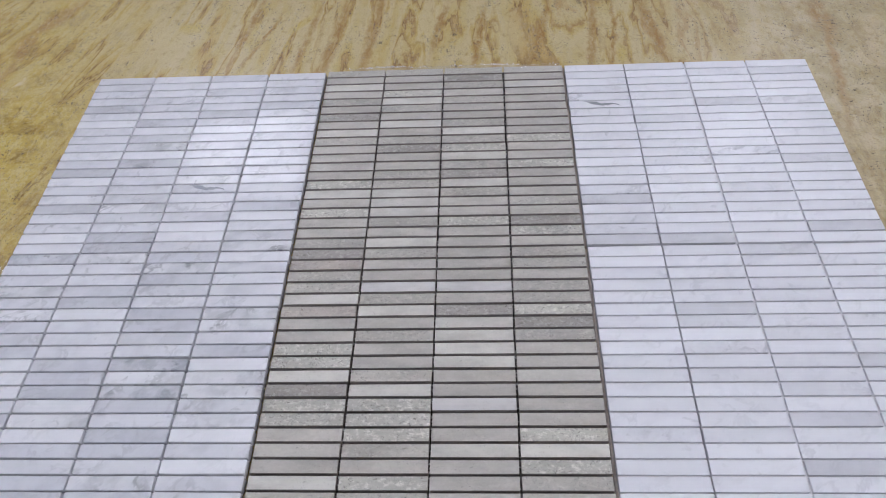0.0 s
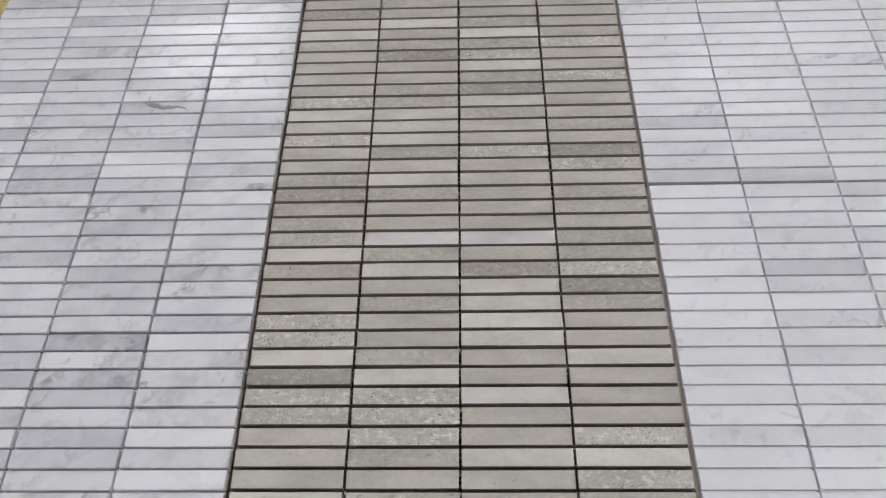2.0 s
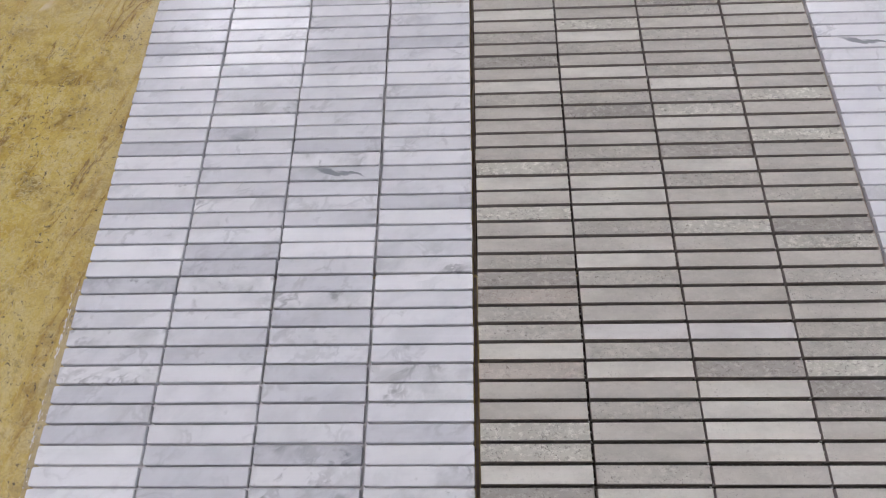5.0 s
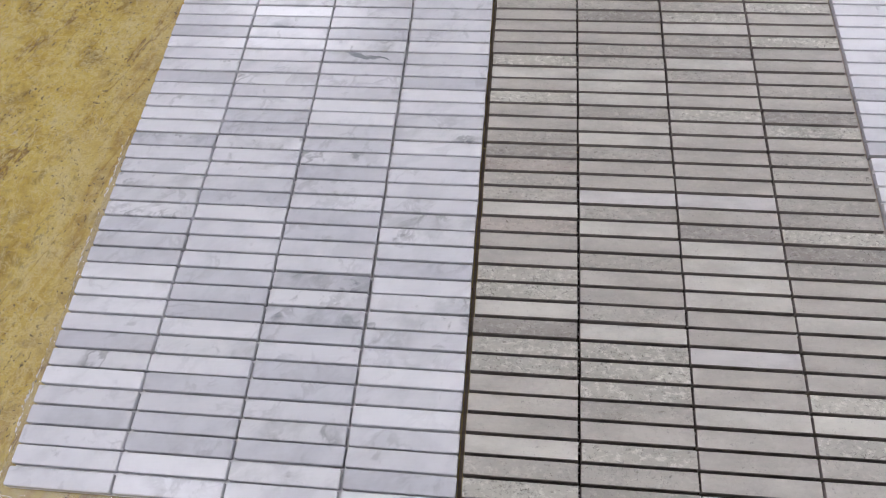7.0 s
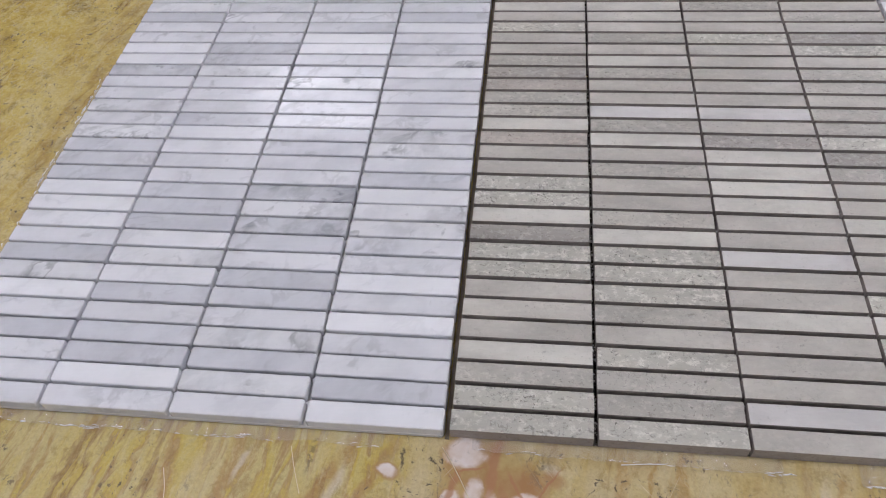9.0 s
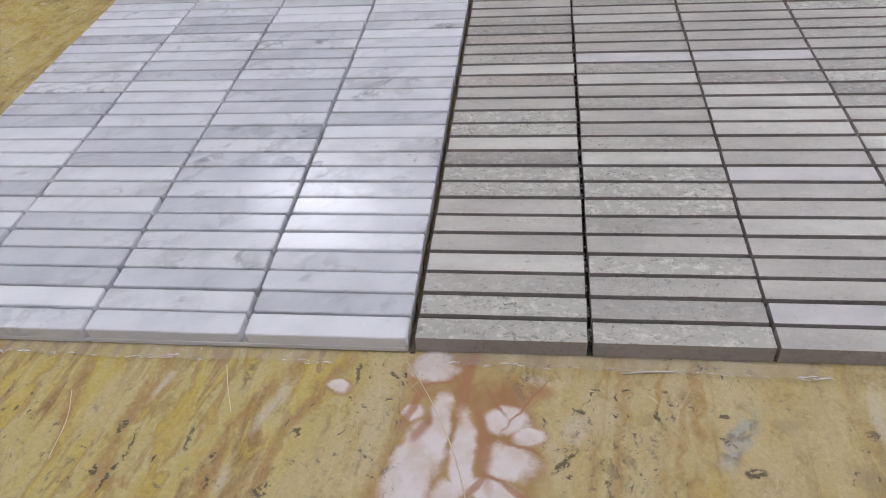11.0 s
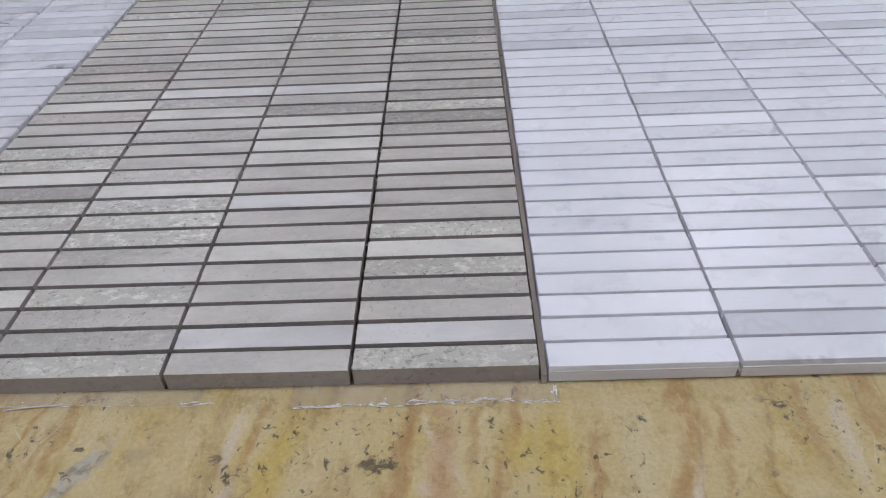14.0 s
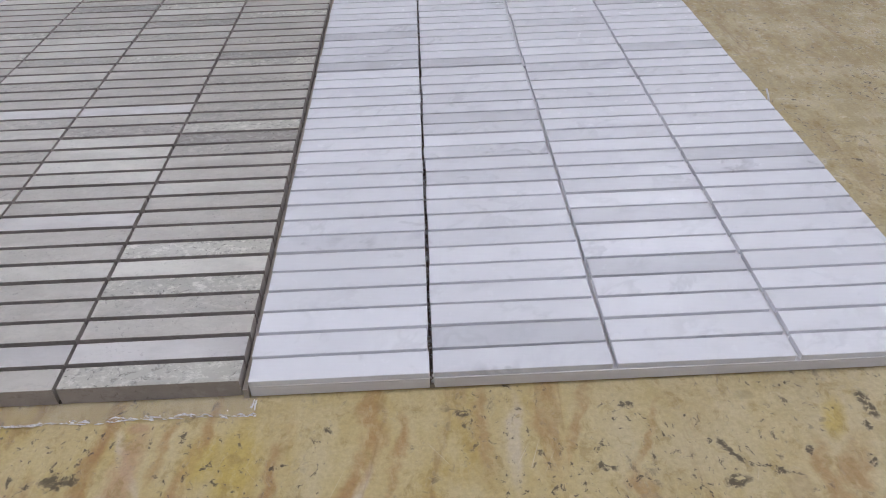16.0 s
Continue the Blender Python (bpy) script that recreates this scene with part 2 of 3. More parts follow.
RED_VEINS = ((0.008, -0.037, 0.0053, 0.0017, -112), (0.003, -0.026, 0.0089, 0.0015, 66), (0.012, -0.015, 0.0066, 0.0005, 17), (0.033, -0.042, 0.0154, 0.0020, -81), (0.032, -0.062, 0.0060, 0.0010, -124), (0.039, -0.058, 0.0041, 0.0006, -24), (0.046, -0.064, 0.0055, 0.0011, -45), (0.040, -0.042, 0.0056, 0.0001, -3), (0.050, -0.044, 0.0054, 0.0006, -21), (0.050, -0.024, 0.0130, 0.0005, 52), (0.037, -0.023, 0.0066, 0.0006, -61), (0.025, -0.012, 0.0145, 0.0024, -98))
RED_GROUND = ((0.028, -0.081, 0.0143, 0.0090, 0), (0.055, -0.018, 0.0083, 0.0056, 0), (0.041, -0.022, 0.0142, 0.0077, 0))
PITS_A = ((0.065, -0.049, 0.0066, 0.0011, -123), (0.065, -0.044, 0.0026, 0.0011, 0), (0.064, -0.077, 0.0044, 0.0012, 0), (-0.004, -0.013, 0.0034, 0.0006, -37), (0.070, -0.025, 0.0018, 0.0012, 0), (0.128, -0.027, 0.0015, 0.0011, -45), (0.127, -0.038, 0.0032, 0.0007, -32), (0.134, -0.050, 0.0029, 0.0018, 0), (0.186, -0.040, 0.0010, 0.0025, 0), (0.189, -0.051, 0.0018, 0.0013, 0), (0.189, -0.059, 0.0012, 0.0015, 0))
PITS_B = ((-0.119, -0.043, 0.0031, 0.0014, -107), (-0.121, -0.064, 0.0025, 0.0014, -94), (-0.113, -0.060, 0.0153, 0.0005, -97), (-0.117, -0.082, 0.0023, 0.0025, 0), (-0.099, -0.057, 0.0014, 0.0010, -120), (-0.074, -0.055, 0.0019, 0.0009, -106), (-0.075, -0.067, 0.0029, 0.0009, -83), (-0.087, -0.046, 0.0048, 0.0010, -85), (-0.044, -0.043, 0.0014, 0.0021, 0), (-0.024, -0.010, 0.0050, 0.0010, -93), (-0.012, -0.086, 0.0050, 0.0013, -86), (-0.050, -0.069, 0.0016, 0.0032, 0), (-0.054, -0.089, 0.0038, 0.0011, -85))
PITS_C = ((0.240, -0.036, 0.0054, 0.0025, 0), (0.231, -0.038, 0.0017, 0.0010, 0), (0.245, -0.028, 0.0013, 0.0008, 0), (0.187, -0.041, 0.0010, 0.0020, 0), (0.284, -0.018, 0.0011, 0.0008, 0), (0.320, -0.035, 0.0012, 0.0008, 0), (0.462, -0.011, 0.0020, 0.0021, 0), (0.494, -0.036, 0.0059, 0.0011, -61), (0.506, -0.045, 0.0106, 0.0003, -23), (0.510, -0.048, 0.0033, 0.0013, 0), (0.447, -0.043, 0.0019, 0.0015, 0))
PITS_D = ((0.556, -0.017, 0.0064, 0.0022, -85), (0.551, -0.028, 0.0017, 0.0024, 0), (0.394, -0.012, 0.0023, 0.0017, 0), (0.241, -0.036, 0.0064, 0.0021, 0), (0.243, -0.036, 0.0050, 0.0011, 45), (0.493, -0.051, 0.0036, 0.0020, 0), (0.525, -0.039, 0.0010, 0.0022, 0), (0.545, -0.043, 0.0017, 0.0022, 0), (0.284, -0.016, 0.0014, 0.0014, 0), (0.325, -0.035, 0.0021, 0.0008, 0))
GREY_STAINS = ((0.132, -0.037, 0.0144, 0.0045, -116), (0.135, -0.074, 0.0074, 0.0038, -95))
DULL_STAINS = ((0.174, -0.053, 0.0072, 0.0042, -45), (0.15, -0.03, 0.0043, 0.0035, 0), (0.175, -0.052, 0.0073, 0.0033, -46), (0.51, -0.01, 0.0032, 0.0025, 0))
SPECKLED = ((-0.013, -0.035, 0.0307, 0.0071, -86), (-0.044, -0.035, 0.0088, 0.0041, -108), (0.336, -0.039, 0.0269, 0.0062, -101), (0.336, -0.032, 0.0167, 0.0060, -92), (0.412, -0.031, 0.0228, 0.0064, -99), (0.481, -0.036, 0.0232, 0.0154, 0), (0.060, -0.044, 0.0170, 0.0041, -72), (0.081, -0.023, 0.0115, 0.0133, 0), (0.111, -0.019, 0.0068, 0.0148, 0), (0.457, -0.031, 0.0259, 0.0107, -98))
BACK_STREAKS = ((0.353, 0.699, 0.0809, 0.0046, -96), (0.385, 0.733, 0.0422, 0.0023, -91), (0.378, 0.659, 0.0387, 0.0022, -100), (0.434, 0.694, 0.0666, 0.0075, -84), (0.283, 0.695, 0.0668, 0.0046, -101), (0.198, 0.689, 0.0623, 0.0039, -96), (0.143, 0.720, 0.0486, 0.0048, -99), (-0.002, 0.704, 0.0821, 0.0064, -97), (-0.042, 0.699, 0.0744, 0.0040, -97), (0.050, 0.712, 0.0863, 0.0064, -95), (-0.131, 0.722, 0.0877, 0.0033, -97), (-0.107, 0.694, 0.0537, 0.0024, -107))
BACK_BANDS = ((-0.428, 0.771, 0.0417, 0.0110, -121), (-0.451, 0.687, 0.0557, 0.0085, -93), (0.663, 0.715, 0.0440, 0.0103, -90), (0.650, 0.599, 0.0823, 0.0048, -99))
BACK_CREAM = ((-0.019, 0.698, 0.0741, 0.0145, -94), (0.367, 0.699, 0.0808, 0.0069, -96), (0.239, 0.692, 0.0645, 0.0232, -92), (-0.242, 0.708, 0.0499, 0.0283, 0))
BACK_GOLD = ((0.386, 0.644, 0.0088, 0.0246, 0), (-0.216, 0.734, 0.0211, 0.0146, 0), (-0.055, 0.737, 0.0316, 0.0084, -126))
BACK_SPECKLED = ((0.494, 0.670, 0.0441, 0.0503, 0), (0.572, 0.654, 0.0431, 0.0375, 0), (0.065, 0.719, 0.0121, 0.0407, 0), (-0.075, 0.660, 0.0316, 0.0259, 0), (0.436, 0.727, 0.0231, 0.0273, 0), (0.671, 0.624, 0.0139, 0.0715, 0))


def yellow_slab():
    """Polished yellow marble with ochre and brown streaks, dark pits and one patch of white, red-veined clasts."""
    g = Graph("yellow_marble")
    c = g.coords()
    sep = g.node("ShaderNodeSeparateXYZ")
    g.put(sep.inputs[0], c)
    x, y = sep.outputs[0], sep.outputs[1]
    # streaks lean to the one side where x is small, and run straight where it is large
    lean = g.math("MULTIPLY", g.step(x, 0.2, -0.5), 0.42)
    u = g.math("SUBTRACT", x, g.math("MULTIPLY", lean, y))
    comb = g.node("ShaderNodeCombineXYZ")
    g.put(comb.inputs[0], u)
    g.put(comb.inputs[1], g.math("MULTIPLY", y, 0.24))
    s = g.noise_vec(g.noise_vec(g.noise_vec(comb.outputs[0], 8.0, 0.06), 42.0, 0.017), 170.0, 0.006)
    iso = g.noise_vec(g.noise_vec(c, 25.0, 0.03), 110.0, 0.008)
    near = g.noise_vec(g.noise_vec(c, 60.0, 0.012), 220.0, 0.0035)
    bent = g.noise_vec(g.noise_vec(c, 45.0, 0.009), 190.0, 0.0022)
    ragged = g.noise_vec(g.noise_vec(bent, 260.0, 0.004), 620.0, 0.003)
    side = g.step(x, 0.36, 0.66)
    west = g.step(g.math("ADD", x, g.math("MULTIPLY", g.noise(c, 8.0, 3.0), 0.12)), -0.16, -0.34)
    west = g.math("MULTIPLY", west, g.math("SUBTRACT", 1.0, g.math("MULTIPLY", g.step(y, 0.5, 0.68), 0.55)))
    calm = g.math("SUBTRACT", 1.0, g.math("MULTIPLY", west, 0.45))

    def figure(at, shapes, lo=0.35, hi=1.25):
        """1 inside the ellipses, fading to 0 at their soft rims."""
        return g.step(g.rim(at, shapes), hi, lo)

    def paint(under, mask, amount, colour):
        return g.mix(g.math("MULTIPLY", mask, amount), under, colour)

    cream, gold, rust, brown = (0.53, 0.435, 0.24), (0.50, 0.375, 0.10), (0.38, 0.225, 0.09), (0.20, 0.115, 0.05)
    layers = g.noise(s, 15.0, 6.0, 0.5)
    col = g.ramp(layers, [(0.0, (0.47, 0.36, 0.17)), (0.34, (0.50, 0.36, 0.15)), (0.37, (0.37, 0.25, 0.11)), (0.385, (0.50, 0.37, 0.14)), (0.43, (0.53, 0.43, 0.20)), (0.47, (0.54, 0.45, 0.245)), (0.52, (0.56, 0.47, 0.265)),
                          (0.55, (0.50, 0.38, 0.14)), (0.565, (0.38, 0.25, 0.11)), (0.585, (0.52, 0.41, 0.19)), (0.63, (0.55, 0.46, 0.255)), (0.66, (0.45, 0.31, 0.14)), (0.70, (0.54, 0.45, 0.245))])
    # along the front edge the ground is calmer: cream and yellow clouds
    front = g.step(y, 0.03, -0.005)
    clouds = g.ramp(g.noise(g.scaled(iso, (1, 0.6, 1)), 30.0, 6.0, 0.6), [(0.0, (0.36, 0.24, 0.08)), (0.36, (0.43, 0.31, 0.105)), (0.45, (0.49, 0.385, 0.17)), (0.55, (0.53, 0.435, 0.235)), (0.70, (0.47, 0.365, 0.14))])
    col = paint(col, front, 0.55, clouds)
    # beside the clasts, towards small x, golden layers lean in
    leaning = g.math("MULTIPLY", g.step(y, 0.12, 0.0), g.step(x, 0.0, -0.05))
    golden = g.ramp(g.noise(s, 27.0, 6.0, 0.58), [(0.0, (0.44, 0.31, 0.07)), (0.37, (0.50, 0.37, 0.08)), (0.395, (0.26, 0.155, 0.05)), (0.42, (0.36, 0.25, 0.11)), (0.44, (0.53, 0.42, 0.14)), (0.50, (0.52, 0.44, 0.20)), (0.525, (0.38, 0.25, 0.10)),
                             (0.545, (0.51, 0.38, 0.07)), (0.59, (0.53, 0.44, 0.16)), (0.62, (0.34, 0.21, 0.09)), (0.66, (0.48, 0.39, 0.19)), (0.70, (0.52, 0.44, 0.23))])
    col = paint(col, leaning, 0.8, golden)
    # towards large x the stone turns to a dull beige, towards small x to a cloudy amber yellow
    dull = g.mix(g.step(g.noise(iso, 20.0, 6.0, 0.65), 0.4, 0.62), (0.43, 0.36, 0.225), (0.56, 0.49, 0.335))
    col = paint(col, side, 0.8, dull)
    amber = g.ramp(g.noise(g.noise_vec(iso, 14.0, 0.05), 24.0, 8.0, 0.68), [(0.0, (0.14, 0.10, 0.03)), (0.34, (0.24, 0.165, 0.045)), (0.41, (0.38, 0.265, 0.06)), (0.48, (0.50, 0.365, 0.08)), (0.55, (0.55, 0.42, 0.11)), (0.63, (0.58, 0.48, 0.20)), (0.71, (0.42, 0.30, 0.08))])
    col = paint(col, west, 0.88, amber)
    moss = g.math("MULTIPLY", g.step(g.noise(near, 48.0, 5.0, 0.6), 0.58, 0.68), g.step(g.noise(c, 12.0, 2.0), 0.45, 0.60))
    col = paint(col, g.math("MULTIPLY", moss, west), 0.65, (0.20, 0.145, 0.05))
    thready = g.math("MULTIPLY", g.band(g.noise(g.noise_vec(near, 70.0, 0.012), 60.0, 4.0, 0.65), 0.5, 0.03), g.step(g.noise(c, 15.0, 3.0), 0.46, 0.60))
    col = paint(col, g.math("MULTIPLY", thready, west), 0.6, (0.60, 0.52, 0.26))
    blots = g.math("MULTIPLY", g.step(g.noise(near, 85.0, 7.0, 0.72), 0.55, 0.66), g.step(g.noise(c, 20.0, 3.0), 0.40, 0.58))
    col = paint(col, g.math("MULTIPLY", blots, west), 0.7, (0.17, 0.125, 0.05))
    glow_spots = g.step(g.noise(g.scaled(near, (1, 0.8, 1)), 62.0, 6.0, 0.7), 0.55, 0.70)
    col = paint(col, g.math("MULTIPLY", glow_spots, west), 0.55, (0.62, 0.51, 0.22))
    # dark hairlines along the streaks
    edge = g.math("MAXIMUM", g.band(layers, 0.378, 0.008), g.band(layers, 0.57, 0.007))
    edge = g.math("MULTIPLY", g.math("MULTIPLY", edge, g.step(g.noise(c, 16.0, 4.0), 0.42, 0.56)), g.math("SUBTRACT", 1.0, g.math("MULTIPLY", front, 0.7)))
    col = g.mix(g.math("MULTIPLY", edge, g.math("SUBTRACT", 0.75, g.math("MULTIPLY", side, 0.5))), col, brown)
    fibre = g.noise_vec(g.scaled(comb.outputs[0], (1, 0.5, 1)), 60.0, 0.01)
    thin = g.math("MULTIPLY", g.step(g.noise(fibre, 90.0, 6.0, 0.7), 0.56, 0.66), g.step(g.noise(c, 7.0, 2.0), 0.4, 0.6))
    col = paint(col, g.math("MULTIPLY", thin, calm), 0.3, (0.34, 0.21, 0.09))
    # broad fields, then the bands that cross them
    grainy = g.step(g.noise(g.scaled(near, (1, 0.4, 1)), 85.0, 7.0, 0.7), 0.28, 0.60)
    for shapes, amount, colour in ((CREAM_FIELDS, 0.6, cream), (BACK_CREAM, 0.7, (0.56, 0.47, 0.26)), (GOLD_FIELDS, 0.75, gold), (BACK_GOLD, 0.6, (0.53, 0.41, 0.12)), (PALE_CLOUDS, 0.65, (0.57, 0.50, 0.40)),
                                   (SPECKLED, 0.35, (0.55, 0.48, 0.32)), (PINK_BANDS, 0.75, (0.46, 0.30, 0.17))):
        col = paint(col, figure(bent, shapes), amount, colour)
    for shapes, amount, colour in ((RUST_A, 0.8, rust), (RUST_B, 0.85, (0.39, 0.235, 0.08)), (RUST_C, 0.85, (0.39, 0.235, 0.10)), (RUST_D, 0.8, (0.39, 0.245, 0.11)), (BACK_STREAKS, 0.88, (0.36, 0.215, 0.075)), (BACK_BANDS, 0.65, (0.40, 0.245, 0.11))):
        mask = g.math("MULTIPLY", figure(near, shapes, 0.5, 1.9), grainy)
        col = paint(col, mask, amount, colour)
    fine = g.step(g.noise(g.scaled(near, (1, 0.7, 1)), 110.0, 7.0, 0.75), 0.52, 0.64)
    col = paint(col, g.math("MULTIPLY", fine, calm), 0.5, (0.33, 0.235, 0.09))
    drawn = g.step(g.noise(g.scaled(near, (1.2, 0.28, 1)), 140.0, 6.0, 0.72), 0.50, 0.66)
    col = paint(col, drawn, 0.42, (0.60, 0.51, 0.29))
    grit = g.noise(c, 520.0, 4.0, 0.7)
    col = g.tint(col, g.math("ADD", 0.72, g.math("MULTIPLY", grit, 0.56)))
    # hairline pale veins, most of them in the amber part
    hair = g.math("MAXIMUM", g.band(g.noise(iso, 20.0, 5.0, 0.6), 0.5, 0.014), g.band(g.noise(iso, 42.0, 5.0, 0.6), 0.47, 0.018))
    col = g.mix(g.math("MULTIPLY", hair, g.math("ADD", 0.10, g.math("MULTIPLY", west, 0.35))), col, (0.64, 0.55, 0.30))
    # one patch of white clasts set in red-brown
    patch = g.rim(bent, ((0.026, -0.048, 0.029, 0.050, 8), (-0.031, -0.018, 0.006, 0.004, 0)))
    soil = g.mix(g.step(g.noise(near, 60.0, 5.0), 0.38, 0.62), (0.46, 0.345, 0.15), (0.37, 0.22, 0.085))
    col = paint(col, g.step(patch, 1.25, 0.85), 0.9, soil)
    col = paint(col, figure(bent, RED_GROUND), 0.6, (0.37, 0.19, 0.095))
    stones = g.rim(bent, CLASTS)
    stones = g.math("ADD", stones, g.math("MULTIPLY", g.math("SUBTRACT", g.noise(bent, 75.0, 5.0, 0.6), 0.5), 1.7))
    col = paint(col, g.step(stones, 2.2, 1.3), 0.5, (0.40, 0.215, 0.10))
    milk = g.mix(g.step(g.noise(near, 80.0, 5.0), 0.35, 0.7), (0.76, 0.71, 0.69), (0.66, 0.56, 0.49))
    col = paint(col, g.step(stones, 1.75, 1.0), 0.93, milk)
    col = paint(col, figure(bent, RED_VEINS, 0.6, 2.0), 0.8, (0.40, 0.20, 0.105))
    # grey-blue stains, broken up, and dull smears
    col = paint(col, figure(bent, DULL_STAINS, 0.5, 1.4), 0.38, (0.33, 0.275, 0.16))
    stain = g.math("MULTIPLY", figure(near, GREY_STAINS, 0.6, 1.5), g.step(g.noise(near, 150.0, 6.0, 0.7), 0.36, 0.54))
    col = paint(col, stain, 0.75, g.mix(g.step(g.noise(near, 170.0, 4.0), 0.4, 0.6), (0.20, 0.20, 0.20), (0.40, 0.40, 0.38)))
    # fine pale scratches in the polish
    for turn, at in ((24, 31.0), (-38, 57.0)):
        m = g.node("ShaderNodeMapping")
        g.put(m.inputs["Vector"], c)
        g.put(m.inputs["Rotation"], (0, 0, radians(turn)))
        g.put(m.inputs["Location"], (at, at, 0))
        lines = g.band(g.noise(g.scaled(m.outputs[0], (1, 0.06, 1)), 60.0, 1.0), 0.5, 0.003)
        lines = g.math("MULTIPLY", lines, g.step(g.noise(g.scaled(c, (1, 1, 1)), 22.0 + at * 0.1, 2.0), 0.6, 0.68))
        col = paint(col, lines, 0.4, (0.75, 0.70, 0.58))
    # dark marks and pits
    marks = figure(ragged, PITS_A + PITS_B + PITS_C + PITS_D, 0.8, 1.6)
    marks = g.math("MULTIPLY", marks, g.step(g.noise(near, 330.0, 5.0, 0.72), 0.40, 0.52))
    pit_c = g.scaled(near, (1, 0.7, 1))
    zone = g.math("MAXIMUM", figure(bent, SPECKLED, 0.6, 1.2), figure(bent, BACK_SPECKLED, 0.6, 1.2))
    lots = g.math("ADD", g.noise(iso, 14.0, 5.0, 0.6), g.math("ADD", g.math("MULTIPLY", side, 0.05), g.math("MAXIMUM", g.math("MULTIPLY", zone, 0.25), g.math("MULTIPLY", west, 0.06))))
    pits = g.math("MULTIPLY", g.step(g.noise(pit_c, 340.0, 4.0, 0.6), 0.575, 0.68), g.step(lots, 0.44, 0.58))
    big = g.math("MULTIPLY", g.step(g.noise(pit_c, 130.0, 6.0, 0.7), 0.62, 0.71), g.math("MULTIPLY", g.step(g.noise(c, 9.0, 3.0), 0.44, 0.57), g.math("SUBTRACT", 1.0, g.math("MULTIPLY", front, 0.35))))
    # crumbly dark seams that follow the streaks
    seam = g.step(g.noise(g.noise_vec(comb.outputs[0], 40.0, 0.012), 34.0, 4.0, 0.6), 0.56, 0.67)
    seam = g.math("MULTIPLY", seam, g.step(g.noise(g.scaled(near, (1, 0.6, 1)), 240.0, 5.0, 0.7), 0.50, 0.61))
    seam = g.math("MULTIPLY", seam, g.math("MULTIPLY", calm, g.math("SUBTRACT", 1.0, g.math("MULTIPLY", front, 0.25))))
    dash = g.step(g.noise(g.scaled(near, (0.35, 1, 1)), 260.0, 4.0, 0.65), 0.57, 0.68)
    dash = g.math("MULTIPLY", dash, g.math("MULTIPLY", g.step(x, 0.58, 0.64), g.step(g.noise(c, 24.0, 4.0), 0.44, 0.58)))
    seam = g.math("MAXIMUM", seam, dash)
    pits = g.math("MAXIMUM", g.math("MAXIMUM", pits, g.math("MULTIPLY", big, 0.9)), g.math("MULTIPLY", seam, 0.9))
    pits = g.math("MAXIMUM", g.math("MULTIPLY", pits, g.step(patch, 0.8, 1.1)), marks)
    col = paint(col, pits, 0.86, g.mix(g.noise(near, 400.0, 3.0), (0.035, 0.028, 0.02), (0.12, 0.095, 0.06)))
    rough = g.math("ADD", 0.16, g.math("MULTIPLY", g.noise(c, 60.0, 4.0), 0.16))
    return g.done(col, g.math("ADD", rough, g.math("MULTIPLY", pits, 0.5)), g.noise(c, 300.0, 2.0), 0.08, 0.0003, 0.3)


def plain_paint(name, colour, rough):
    g = Graph(name)
    c = g.coords()
    col = g.tint(g.mix(g.noise(c, 3.0, 5.0), colour, tuple(0.93 * v for v in colour)), 1.0)
    return g.done(col, rough, g.noise(c, 180.0, 2.0), 0.1, 0.001)


def glow(name, colour, strength):
    g = Graph(name)
    g.put(g.bsdf.inputs["Emission Color"], colour)
    g.put(g.bsdf.inputs["Emission Strength"], strength)
    return g.done((0.8, 0.8, 0.8), 0.5)


def clear_film(name, body, rough):
    """Thin clear packing film; body: how much of it is seen as a milky, shiny skin."""
    g = Graph(name)
    c = g.coords()
    crease = g.noise(g.noise_vec(c, 60.0, 0.02), 90.0, 4.0)
    clear = g.node("ShaderNodeBsdfTransparent")
    mixer = g.node("ShaderNodeMixShader")
    g.put(mixer.inputs[0], body)
    g.done((0.85, 0.84, 0.83), rough, crease, 1.0, 0.004, 0.8)
    out = g.tree.nodes["Material Output"]
    g.tree.links.new(clear.outputs[0], mixer.inputs[1])
    g.tree.links.new(g.bsdf.outputs[0], mixer.inputs[2])
    g.tree.links.new(mixer.outputs[0], out.inputs["Surface"])
    return g.mat


SLAB = yellow_slab()
FILM = clear_film("clear_film", 0.14, 0.12)
# near-opaque white: lamp glints on the film put into its colour
GLINT = clear_film("film_glint", 0.85, 0.3)
PAINT = plain_paint("wall_paint", (0.72, 0.72, 0.72), 0.7)
DULL = plain_paint("wall_grey", (0.30, 0.30, 0.31), 0.8)
CEILING = plain_paint("ceiling_paint", (0.80, 0.80, 0.80), 0.8)
CONCRETE = plain_paint("floor_concrete", (0.33, 0.32, 0.30), 0.6)
METAL = plain_paint("lamp_frame_paint", (0.7, 0.7, 0.7), 0.4)
DIFFUSER = glow("lamp_diffuser", (0.95, 0.98, 1.0), LAMP)
GAP = plain_paint("gap_dust_brown", (0.27, 0.225, 0.17), 0.7)
SEAM = plain_paint("seam_dust_beige", (0.44, 0.39, 0.33), 0.7)
# sawn sides of the grey sticks, with some of their shade in the colour
SAWN_SHADED = grey_stone("stone_sawn_shaded_edge", (0.41, 0.37, 0.335), (0.24, 0.21, 0.185), (0.49, 0.45, 0.41), 0.5, 0.7)
# near-black brown: shade at the bottom of the grey joints, as colour
JOINT_SHADE = plain_paint("joint_shade_brown", (0.06, 0.047, 0.037), 0.5)
GLUE = plain_paint("white_glue", (0.72, 0.71, 0.72), 0.6)
NET = plain_paint("fibre_net", (0.62, 0.62, 0.60), 0.6)
# the net under the grey sticks, darkened to deepen the joint shade
NET_DARK = plain_paint("fibre_net_grey", (0.16, 0.15, 0.14), 0.6)


